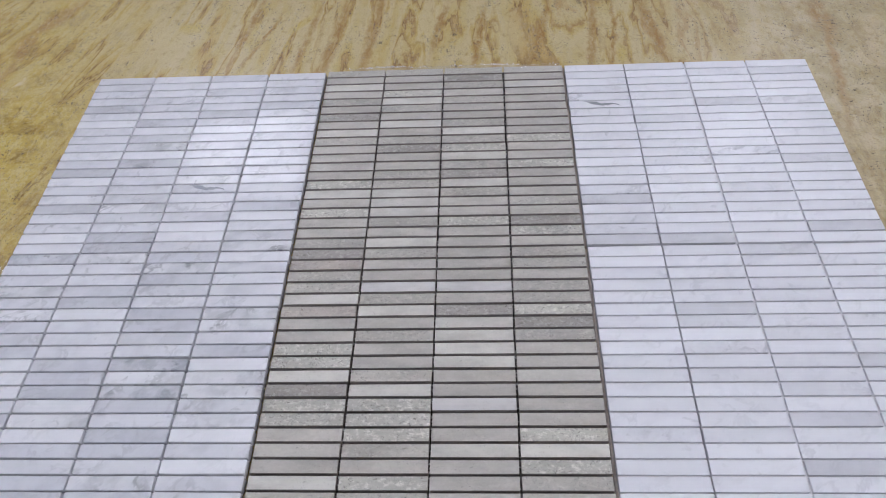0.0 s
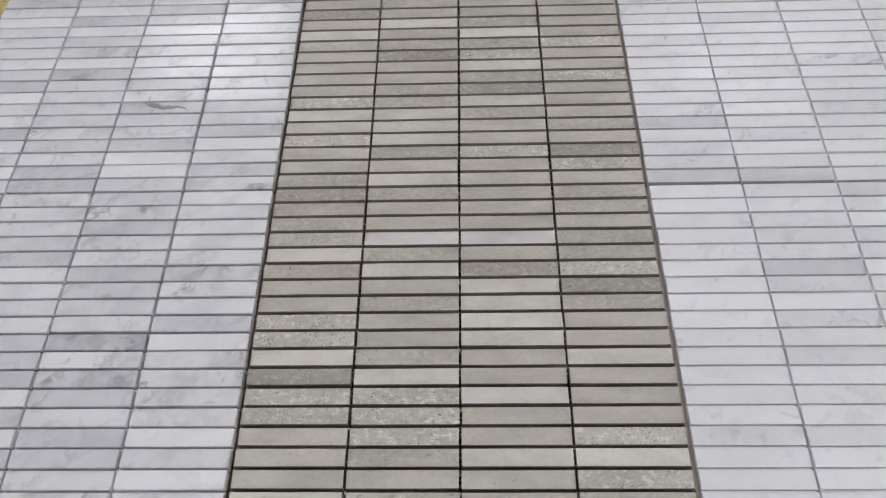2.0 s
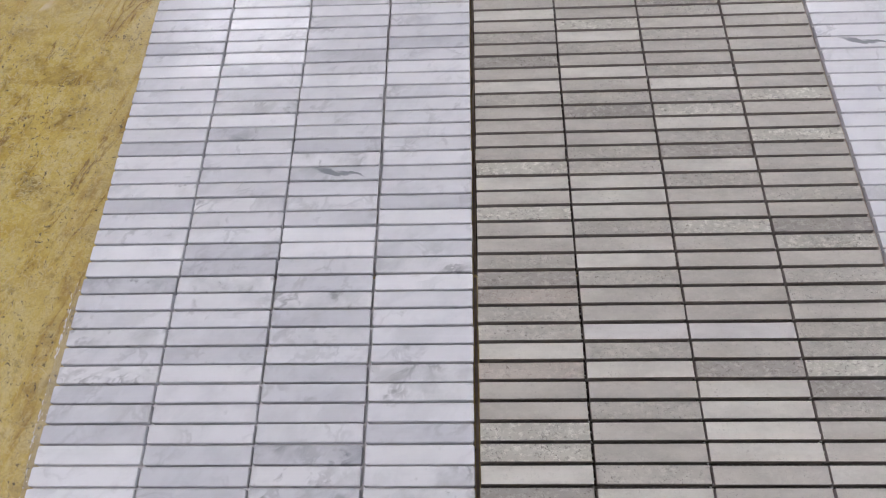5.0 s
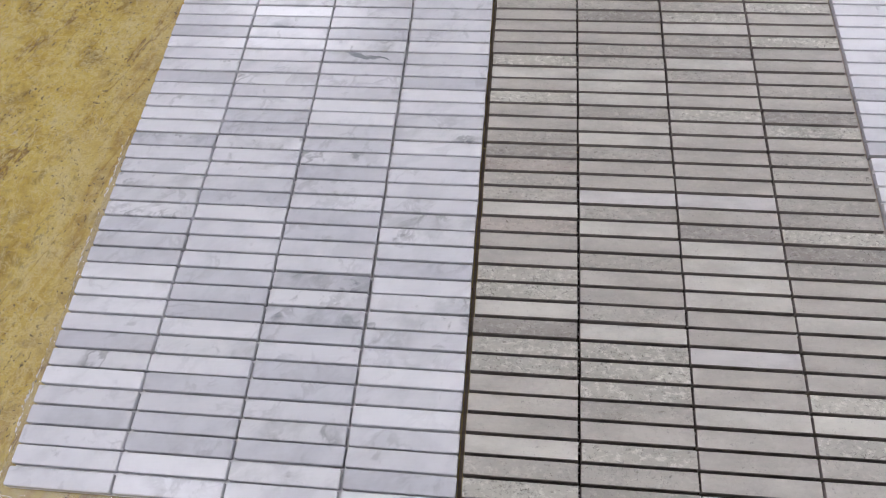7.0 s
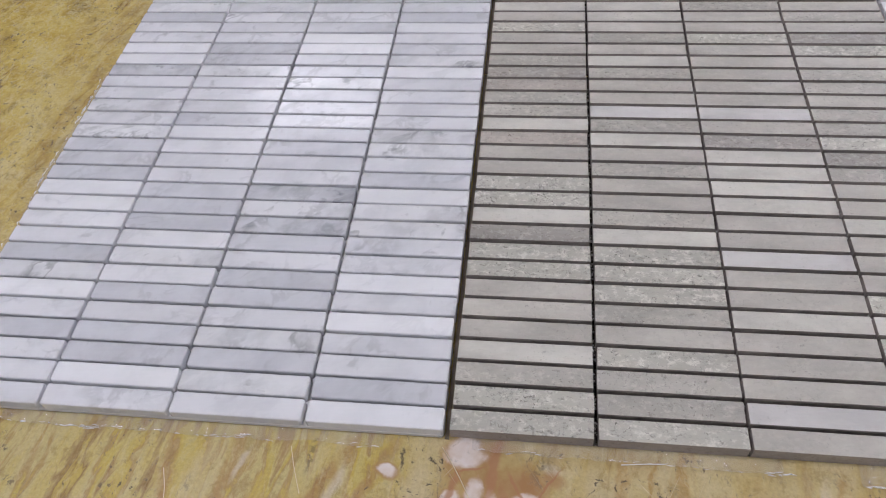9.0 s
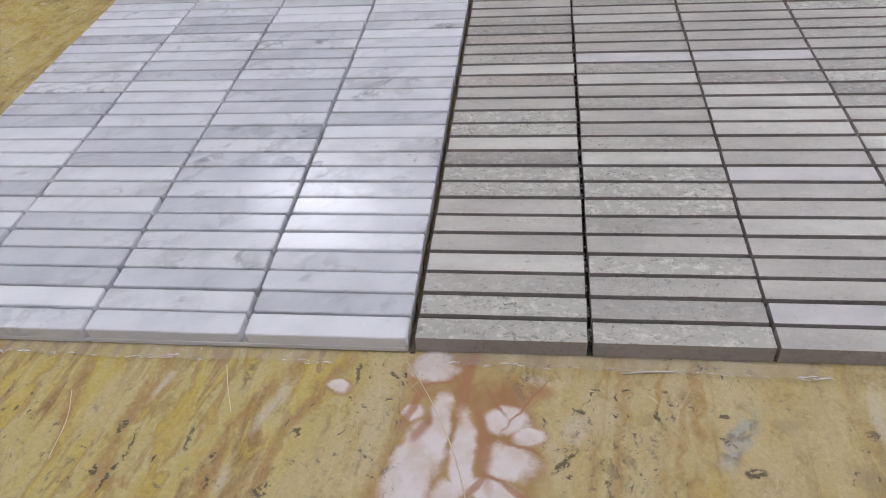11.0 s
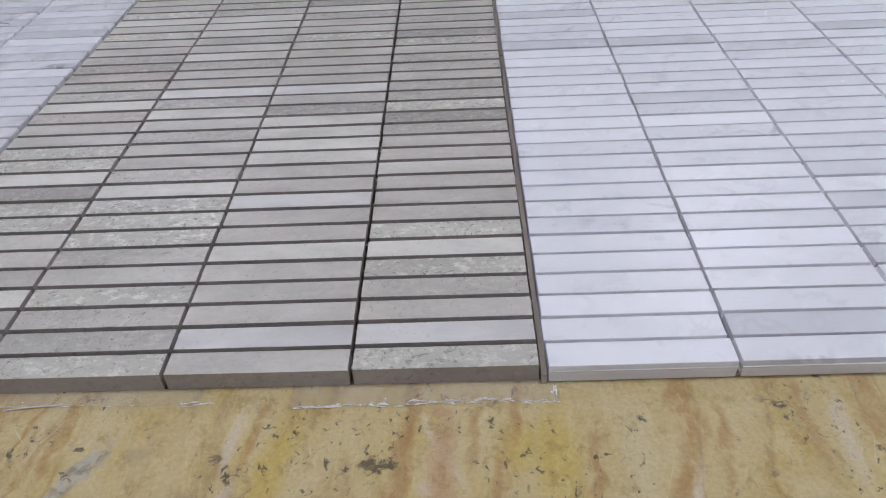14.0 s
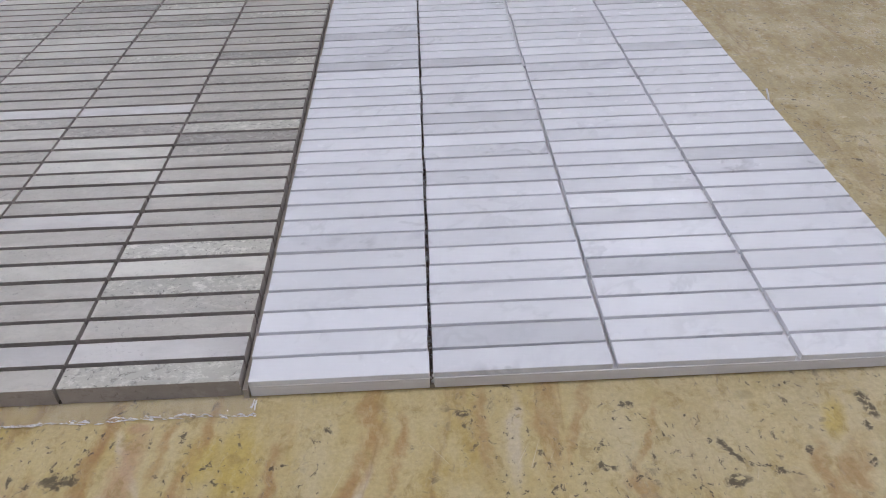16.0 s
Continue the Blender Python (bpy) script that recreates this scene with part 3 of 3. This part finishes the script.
# ---- shapes ----
def link_mesh(name, bm, material):
    me = bpy.data.meshes.new(name)
    bm.to_mesh(me)
    bm.free()
    me.materials.append(material)
    return me


def part(name, bm, material, parent=None, label=""):
    ob = new(name, link_mesh(name, bm, material))
    ob.parent = parent
    return tagged(ob, label)


def box(bm, x0, y0, z0, x1, y1, z1):
    m = Matrix.Translation(((x0 + x1) / 2, (y0 + y1) / 2, (z0 + z1) / 2)) @ Matrix.Diagonal((x1 - x0, y1 - y0, z1 - z0, 1))
    return bmesh.ops.create_cube(bm, size=1.0, matrix=m)["verts"]


def structure(name, material, label, *dims):
    bm = bmesh.new()
    box(bm, *dims)
    return tagged(part(name, bm, material), label, "", "", "structure")


# ---- room ----
X0, X1, Y0, Y1, Z0, Z1 = -5.0, 5.4, -3.8, 5.2, -0.9, 2.0
structure("floor", CONCRETE, "plain grey concrete workshop floor", X0, Y0, Z0 - 0.1, X1, Y1, Z0)
structure("ceiling", CEILING, "plain white painted ceiling with light panels", X0 - 0.1, Y0 - 0.1, Z1, X1 + 0.1, Y1 + 0.1, Z1 + 0.1)
# unseen walls, added in white to bounce the panels' light onto the slab
structure("wall_west", PAINT, "unseen plain white wall added to bounce light", X0 - 0.1, Y0, Z0, X0, Y1, Z1)
structure("wall_east", PAINT, "unseen plain white wall added to bounce light", X1, Y0, Z0, X1 + 0.1, Y1, Z1)
structure("wall_north", PAINT, "unseen plain white wall added to bounce light", X0 - 0.1, Y1, Z0, X1 + 0.1, Y1 + 0.1, Z1)
# unseen wall, kept grey to dim the near side as a person there would
structure("wall_south", DULL, "unseen grey wall added to dim the light from behind", X0 - 0.1, Y0 - 0.1, Z0, X1 + 0.1, Y0, Z1)


def ceiling_light(m):
    """A square light panel: frame and diffuser, hung flush under the ceiling; origin at the ceiling."""
    lamp = tagged(new("ceiling_light"), "square white light panel set under the ceiling", "light", "ceiling light panels")
    bm = bmesh.new()
    for x0, y0, x1, y1 in ((-0.31, -0.31, 0.31, -0.295), (-0.31, 0.295, 0.31, 0.31), (-0.31, -0.295, -0.295, 0.295), (0.295, -0.295, 0.31, 0.295)):
        box(bm, x0, y0, -0.03, x1, y1, 0.0)
    part("frame", bm, METAL, lamp)
    bm = bmesh.new()
    box(bm, -0.295, -0.295, -0.022, 0.295, 0.295, -0.012)
    part("diffuser", bm, DIFFUSER, lamp, "glowing white diffuser")
    lamp.matrix_basis = m
    return lamp


first = ceiling_light(pose(-1.03, 2.6, Z1))
# apart from (2, 0), these panels are made up, added as ambient fill
for i in range(4):
    for j in range(3):
        if (i, j) != (1, 0):
            copy_thing(first, pose(-3.48 + 2.45 * i, 2.6 - 2.45 * j, Z1))

# ---- table with the stone slab ----
structure("table_base", CONCRETE, "plain grey base under the stone slab", -1.5, -0.7, Z0, 1.9, 1.7, -0.02)
bm = bmesh.new()
verts = box(bm, -1.6, -0.8, -0.02, 2.0, 1.8, 0.0)
bmesh.ops.bevel(bm, geom=bm.edges[:], offset=0.002, segments=2, affect="EDGES", profile=0.5)
tagged(part("stone_slab", bm, SLAB), "polished yellow marble slab with ochre streaks", "slab", "", "structure")

# ---- mosaic sheets ----
COL, ROW, TOP, BED = 0.0762, 0.0145, 0.009, 0.0003
COLS, ROWS = 4, 21


def stick_mesh(name, joint_x, joint_y, bevel, corner, edge=None):
    """One stick with rounded edges, centred on the plan, standing on z = BED."""
    bm = bmesh.new()
    w, h = (COL - joint_x) / 2, (ROW - joint_y) / 2
    box(bm, -w, -h, BED, w, h, TOP)
    if corner:
        up = [e for e in bm.edges if abs(e.verts[0].co.z - e.verts[1].co.z) > 0.001]
        bmesh.ops.bevel(bm, geom=up, offset=corner, segments=2, affect="EDGES", profile=0.5)
    rim = [e for e in bm.edges if e.verts[0].co.z > TOP - 0.0001 and e.verts[1].co.z > TOP - 0.0001]
    bmesh.ops.bevel(bm, geom=rim, offset=bevel, segments=2, affect="EDGES", profile=0.5)
    me = bpy.data.meshes.new(name)
    bm.to_mesh(me)
    bm.free()
    me.materials.append(None)
    if edge:
        me.materials.append(edge)
        for p in me.polygons:
            if p.normal.z < 0.3:
                p.material_index = 1
    if corner:
        for p in me.polygons:
            p.use_smooth = p.area < 2e-5
    return me


def net(parent, material):
    """The fibre net under a sheet: thin crossing strands, joined."""
    bm = bmesh.new()
    w, h = COLS * COL, ROWS * ROW
    n = 62
    for i in range(n):
        x = 0.002 + (w - 0.004) * i / (n - 1)
        box(bm, x - 0.0004, 0.003, 0.0003, x + 0.0004, h - 0.001, 0.0006)
        y = 0.004 + (h - 0.008) * i / (n - 1)
        box(bm, 0.001, y - 0.0004, 0.0004, w - 0.001, y + 0.0004, 0.0008)
    tagged(part("fibre_net", bm, material, parent), "thin woven fibre net", "", "", "stuff")


def backing(parent, x0, x1, y0, y1):
    """A dark sheet that paints the shade seen between the grey sticks."""
    bm = bmesh.new()
    box(bm, x0, y0, 0.00005, x1, y1, 0.00028)
    part("resin_backing", bm, JOINT_SHADE, parent, "thin dark brown sheet that paints the joint shade")


def sheet(m, mesh, kinds, columns, label, material, wobble, seed, stretch=1.0, push=0.0):
    """A sheet of 4 by 21 sticks; columns: one string a column, a letter a stick from the far row to the near one. stretch: how far the net is pulled;
    push: how far the first rows are shoved inwards."""
    rnd = random.Random(seed)
    thing = tagged(new("mosaic_sheet"), label, "mosaic", "mosaic sheets on the slab")
    thing.matrix_basis = m
    net(thing, material)
    for i in range(COLS):
        drift = rnd.uniform(-0.3, 0.3) * wobble
        for k in range(ROWS):
            ob = new("stick", mesh)
            ob.parent = thing
            ob.material_slots[0].link = "OBJECT"
            ob.material_slots[0].material = kinds[columns[i][k]]
            ob.matrix_basis = pose((i + 0.5) * COL + drift * 0.001 + rnd.gauss(0, 0.22) * wobble * 0.001, (ROWS - k - 0.5) * ROW * stretch + push * max(0.0, 1 - (ROWS - 1 - k) / 7) + rnd.gauss(0, 0.14) * wobble * 0.001,
                                   rnd.uniform(0, 0.00015), rnd.gauss(0, 0.22), rnd.gauss(0, 0.1), rnd.gauss(0, 0.09) * wobble)
    return thing


SOFT = stick_mesh("soft_stick", 0.0016, 0.0015, 0.0008, 0.0013)
SHARP = stick_mesh("sharp_stick", 0.0019, 0.0026, 0.00018, 0.0, SAWN_SHADED)
CLEAN = stick_mesh("clean_stick", 0.0018, 0.0017, 0.0003, 0.0004)

# one string a column, far row first
LEFT_FAR = ["bbbbcbabbbabcabvcbbaa", "aaabbacabvadbbbbvbbcc", "babbbcbabbbbcvxbbbaab", "babbcbaabbbababbcabbv"]
LEFT_NEAR = ["dbbvbvcbcaaabcvabcbbb", "vbbbcabbbcccavacbccab", "cvcbbccbbdvdcbccbvcvb", "abbbbvvbcavvbbababbca"]
MID_FAR = ["mplpmpdplmppppflpfppm", "mppflmplpmdppmmlllmpl", "mdmpmppmlmflmdlmppfpp", "pplppppppfppfpppmpdfp"]
MID_NEAR = ["drmmlrppffldffppplmff", "mppwmlpmppmlfffmpfmmf", "pppwpdllllppwpplpppwp", "mmpmmfdmpplpppflfmpwf"]
RIGHT_FAR = ["aaabvxbaavabaaavcbvvc", "aaaabaabbaaabaaaabaac", "abaaacaaaaavaaabaaaaa", "abaaabaabaaacbaaabaca"]
RIGHT_NEAR = ["aabaaaaaabaaabvaaaaaa", "ababbcbavbbaaabaaaacv", "cvabbabbabbbacabcbaaa", "aaabaabaacvaabbaaaaaa"]

VEINED = "sheet of white grey-veined marble sticks on fibre net"
STONE = "sheet of grey mottled limestone sticks with dark joints"
SNOW = "sheet of clean white marble sticks with faint veins"
H = ROWS * ROW
veined_near = sheet(pose(-0.3073, 0, 0), SOFT, WHITE, LEFT_NEAR, VEINED, NET, 1.0, 1, 1.0, 0.0009)
veined_far = sheet(pose(-0.3073, H, 0), SOFT, WHITE, LEFT_FAR, VEINED, NET, 1.0, 2)
grey_near = sheet(pose(0, 0, 0), SHARP, GREY, MID_NEAR, STONE, NET_DARK, 0.8, 3, 1.0043, 0.0012)
backing(grey_near, 0.001, COLS * COL - 0.001, 0.003, H)
grey_far = sheet(pose(0, H + 0.0014, 0), SHARP, GREY, MID_FAR, STONE, NET_DARK, 0.8, 4, 1.0018)
backing(grey_far, 0.0, COLS * COL, 0, H - 0.0005)
white_near = sheet(pose(0.3065, 0, 0), CLEAN, PURE, RIGHT_NEAR, SNOW, NET, 1.0, 5, 1.0, 0.0011)
white_far = sheet(pose(0.3065, H + 0.001, 0), CLEAN, PURE, RIGHT_FAR, SNOW, NET, 1.0, 6)


# ---- glue specks and packing film ----
def specks(parent, columns, seed, count, top):
    """Pale crumbs of glue and net in the joints between columns, joined."""
    rnd = random.Random(seed)
    bm = bmesh.new()
    for i in columns:
        for _ in range(count):
            y, z, r = rnd.uniform(0.002, ROWS * ROW - 0.002), rnd.uniform(0.0012, top), rnd.uniform(0.0003, 0.0007)
            m = pose(i * COL + rnd.uniform(-0.0006, 0.0006), y, z, rnd.uniform(0, 90), rnd.uniform(0, 90), rnd.uniform(0, 90)) @ Matrix.Diagonal((r, r * rnd.uniform(0.8, 2.2), r, 1))
            bmesh.ops.create_icosphere(bm, subdivisions=1, radius=1.0, matrix=m)
    tagged(part("glue_speck", bm, NET, parent), "pale crumbs of glue in the joints", "", "", "stuff")


def film(label, x0, y0, x1, y1, z, seed, sides, bold=1.0):
    """A creased film between two corners at height z. sides: the edges ("s", "n", "w", "e") whose crumpled rim gets
    white slivers as painted glints; bold: how broad these are.
    """
    rnd = random.Random(seed)
    thing = tagged(new("packing_film"), label, "film", "packing film")
    nx, ny = max(3, int((x1 - x0) / 0.004)), max(3, int((y1 - y0) / 0.004))
    bm = bmesh.new()
    grid = []
    for i in range(nx + 1):
        line = []
        for j in range(ny + 1):
            x, y = x0 + (x1 - x0) * i / nx, y0 + (y1 - y0) * j / ny
            lift = 0.0005 * (0.5 + 0.5 * noise.noise((x * 90, y * 90, seed)))
            wave = 0.0022 * noise.noise((x * 30, y * 30, seed + 9.5)) + 0.0012 * noise.noise((x * 110, y * 110, seed + 3.5))
            line.append(bm.verts.new((x + (wave if i in (0, nx) else 0), y + (wave if j in (0, ny) else 0), z + lift)))
        grid.append(line)
    rims = {"s": [a[0].co.copy() for a in grid], "n": [a[-1].co.copy() for a in grid], "w": [v.co.copy() for v in grid[0]], "e": [v.co.copy() for v in grid[-1]]}
    for i in range(nx):
        for j in range(ny):
            bm.faces.new((grid[i][j], grid[i + 1][j], grid[i + 1][j + 1], grid[i][j + 1]))
    ob = part("skin", bm, FILM, thing)
    for p in ob.data.polygons:
        p.use_smooth = True
    for side in sides:
        run = rims[side]
        inward = {"s": Vector((0, 1, 0)), "n": Vector((0, -1, 0)), "w": Vector((1, 0, 0)), "e": Vector((-1, 0, 0))}[side]
        along = Vector((1, 0, 0)) if side in "sn" else Vector((0, 1, 0))
        bm = bmesh.new()
        for co in run:
            # a few thin, bent slivers at each step, white for glints, more where the film is gathered
            gather = noise.noise((co.x * 22, co.y * 22, seed + 1.5))
            for _ in range(rnd.choice((1, 2, 4, 5)) if gather > 0.05 else rnd.choice((0, 0, 1, 1))):
                a = co + inward * rnd.uniform(-0.0005, 0.0012) + along * rnd.uniform(-0.003, 0.003)
                d = along * rnd.uniform(0.001, 0.005) + inward * rnd.uniform(-0.0007, 0.0007)
                w = rnd.uniform(0.0001, 0.00035) * bold
                up = Vector((0, 0, rnd.uniform(0.0001, 0.0006) * bold))
                mid = a + d * 0.5 + inward * rnd.uniform(-0.0004, 0.0004) + up
                rows = [[bm.verts.new(q - inward * w * k), bm.verts.new(q + up * 0.6 * k), bm.verts.new(q + inward * w * k)] for q, k in ((a, 0.3), (mid, 1.0), (a + d, 0.25))]
                for u, v in zip(rows, rows[1:]):
                    bm.faces.new((u[0], v[0], v[1], u[1]))
                    bm.faces.new((u[1], v[1], v[2], u[2]))
        tagged(part("crumpled_rim", bm, GLINT, thing), "white slivers painted as glints on the crumpled film rim", "", "", "stuff")
    return thing


specks(grey_near, (1, 2, 3), 21, 80, 0.0068)
specks(grey_far, (1, 2, 3), 22, 70, 0.0068)
specks(white_near, (1,), 23, 190, 0.0065)
specks(white_far, (1,), 25, 120, 0.005)
specks(grey_near, (4.004,), 24, 70, 0.005)
for thing in (white_near, white_far):
    bm = bmesh.new()
    box(bm, COL - 0.0012, 0.002, 0.00005, COL + 0.0012, H - 0.002, 0.0016)
    part("resin_backing", bm, GAP, thing, "thin dusty brown line")
for thing in (grey_near, grey_far):
    bm = bmesh.new()
    box(bm, -0.0022, 0.001, 0.00005, -0.0001, H - 0.0005, 0.0014)
    part("glue_strip", bm, GAP, thing, "dusty brown glue along the sheet")
    bm = bmesh.new()
    box(bm, COLS * COL + 0.0001, 0.001, 0.00005, COLS * COL + 0.0022, H - 0.0005, 0.0052)
    part("glue_strip", bm, SEAM, thing, "dusty brown glue along the sheet")



def glue_bed(parent, spans, top=0.0062):
    """The white adhesive that fills the lower part of the joints."""
    bm = bmesh.new()
    for x0, x1 in spans:
        box(bm, x0, 0.0014, 0.0009, x1, H - 0.0014, top)
    part("glue_bed", bm, GLUE, parent, "white adhesive low in the joints")


glue_bed(white_near, ((0.0015, COL - 0.0012), (COL + 0.0012, COLS * COL - 0.0015)))
glue_bed(veined_near, ((0.0015, COLS * COL - 0.0015),), 0.0030)
glue_bed(veined_far, ((0.0015, COLS * COL - 0.0015),), 0.0030)
glue_bed(white_far, ((0.0015, COL - 0.0012), (COL + 0.0012, COLS * COL - 0.0015)))

CLEAR = "clear crumpled packing film under the mosaic sheets"
film(CLEAR, -0.317, -0.0055, -0.20, 0.30, 0.0001, 11, "sw", 1.8)
film(CLEAR, -0.198, -0.006, -0.035, 0.02, 0.0001, 12, "s")
film(CLEAR, 0.012, -0.0045, 0.17, 0.02, 0.0001, 13, "s")
film(CLEAR, 0.205, -0.009, 0.31, 0.02, 0.0001, 14, "se", 1.6)
film(CLEAR, 0.585, 0.12, 0.617, 0.30, 0.0001, 15, "e")
film("clear crumpled film over the far stick row", 0.03, 0.597, 0.303, 0.6145, 0.0095, 16, "n", 3.0)


# ---- loose threads and film scraps whitened as glints ----
def thread(points, radius, material, label, name, category):
    cu = bpy.data.curves.new(name, "CURVE")
    cu.dimensions, cu.bevel_depth, cu.bevel_resolution = "3D", radius, 1
    sp = cu.splines.new("BEZIER")
    sp.bezier_points.add(len(points) - 1)
    for b, co in zip(sp.bezier_points, points):
        b.co, b.handle_left_type, b.handle_right_type = co, "AUTO", "AUTO"
    ob = new("tmp", cu)
    me = bpy.data.meshes.new_from_object(ob.evaluated_get(bpy.context.evaluated_depsgraph_get()))
    bpy.data.objects.remove(ob)
    me.name = name
    me.materials.clear()
    me.materials.append(material)
    return tagged(new(name, me), label, category)


PALE = plain_paint("pale_thread", (0.72, 0.62, 0.42), 0.35)
thread(((-0.003, -0.004, 0.0008), (0.004, -0.014, 0.0003), (0.011, -0.026, 0.0003), (0.018, -0.040, 0.0003), (0.024, -0.055, 0.0004), (0.029, -0.072, 0.0003)), 0.00022, PALE, "thin pale strand lying on the yellow slab", "strand", "strand")
thread(((-0.084, -0.009, 0.0003), (-0.080, -0.020, 0.0003), (-0.074, -0.034, 0.0003)), 0.0002, PALE, "thin pale strand lying on the yellow slab", "strand", "strand")
thread(((-0.150, -0.026, 0.0003), (-0.145, -0.040, 0.0003), (-0.143, -0.060, 0.0003)), 0.0002, PALE, "thin pale strand lying on the yellow slab", "strand", "strand")
thread(((0.089, -0.0065, 0.0004), (0.100, -0.0055, 0.0009), (0.111, -0.0045, 0.0004)), 0.0003, GLINT, "film rim standing up at the grey sheet, whitened as a glint", "film_scrap", "film")
thread(((0.6145, 0.2345, 0.0004), (0.6145, 0.238, 0.006), (0.6135, 0.2425, 0.0115)), 0.0007, GLINT, "scrap of film at the white sheet, whitened as a glint", "film_scrap", "film")
thread(((0.6135, 0.262, 0.0004), (0.6140, 0.266, 0.004), (0.6130, 0.270, 0.0065)), 0.0004, GLINT, "scrap of film at the white sheet, whitened as a glint", "film_scrap", "film")
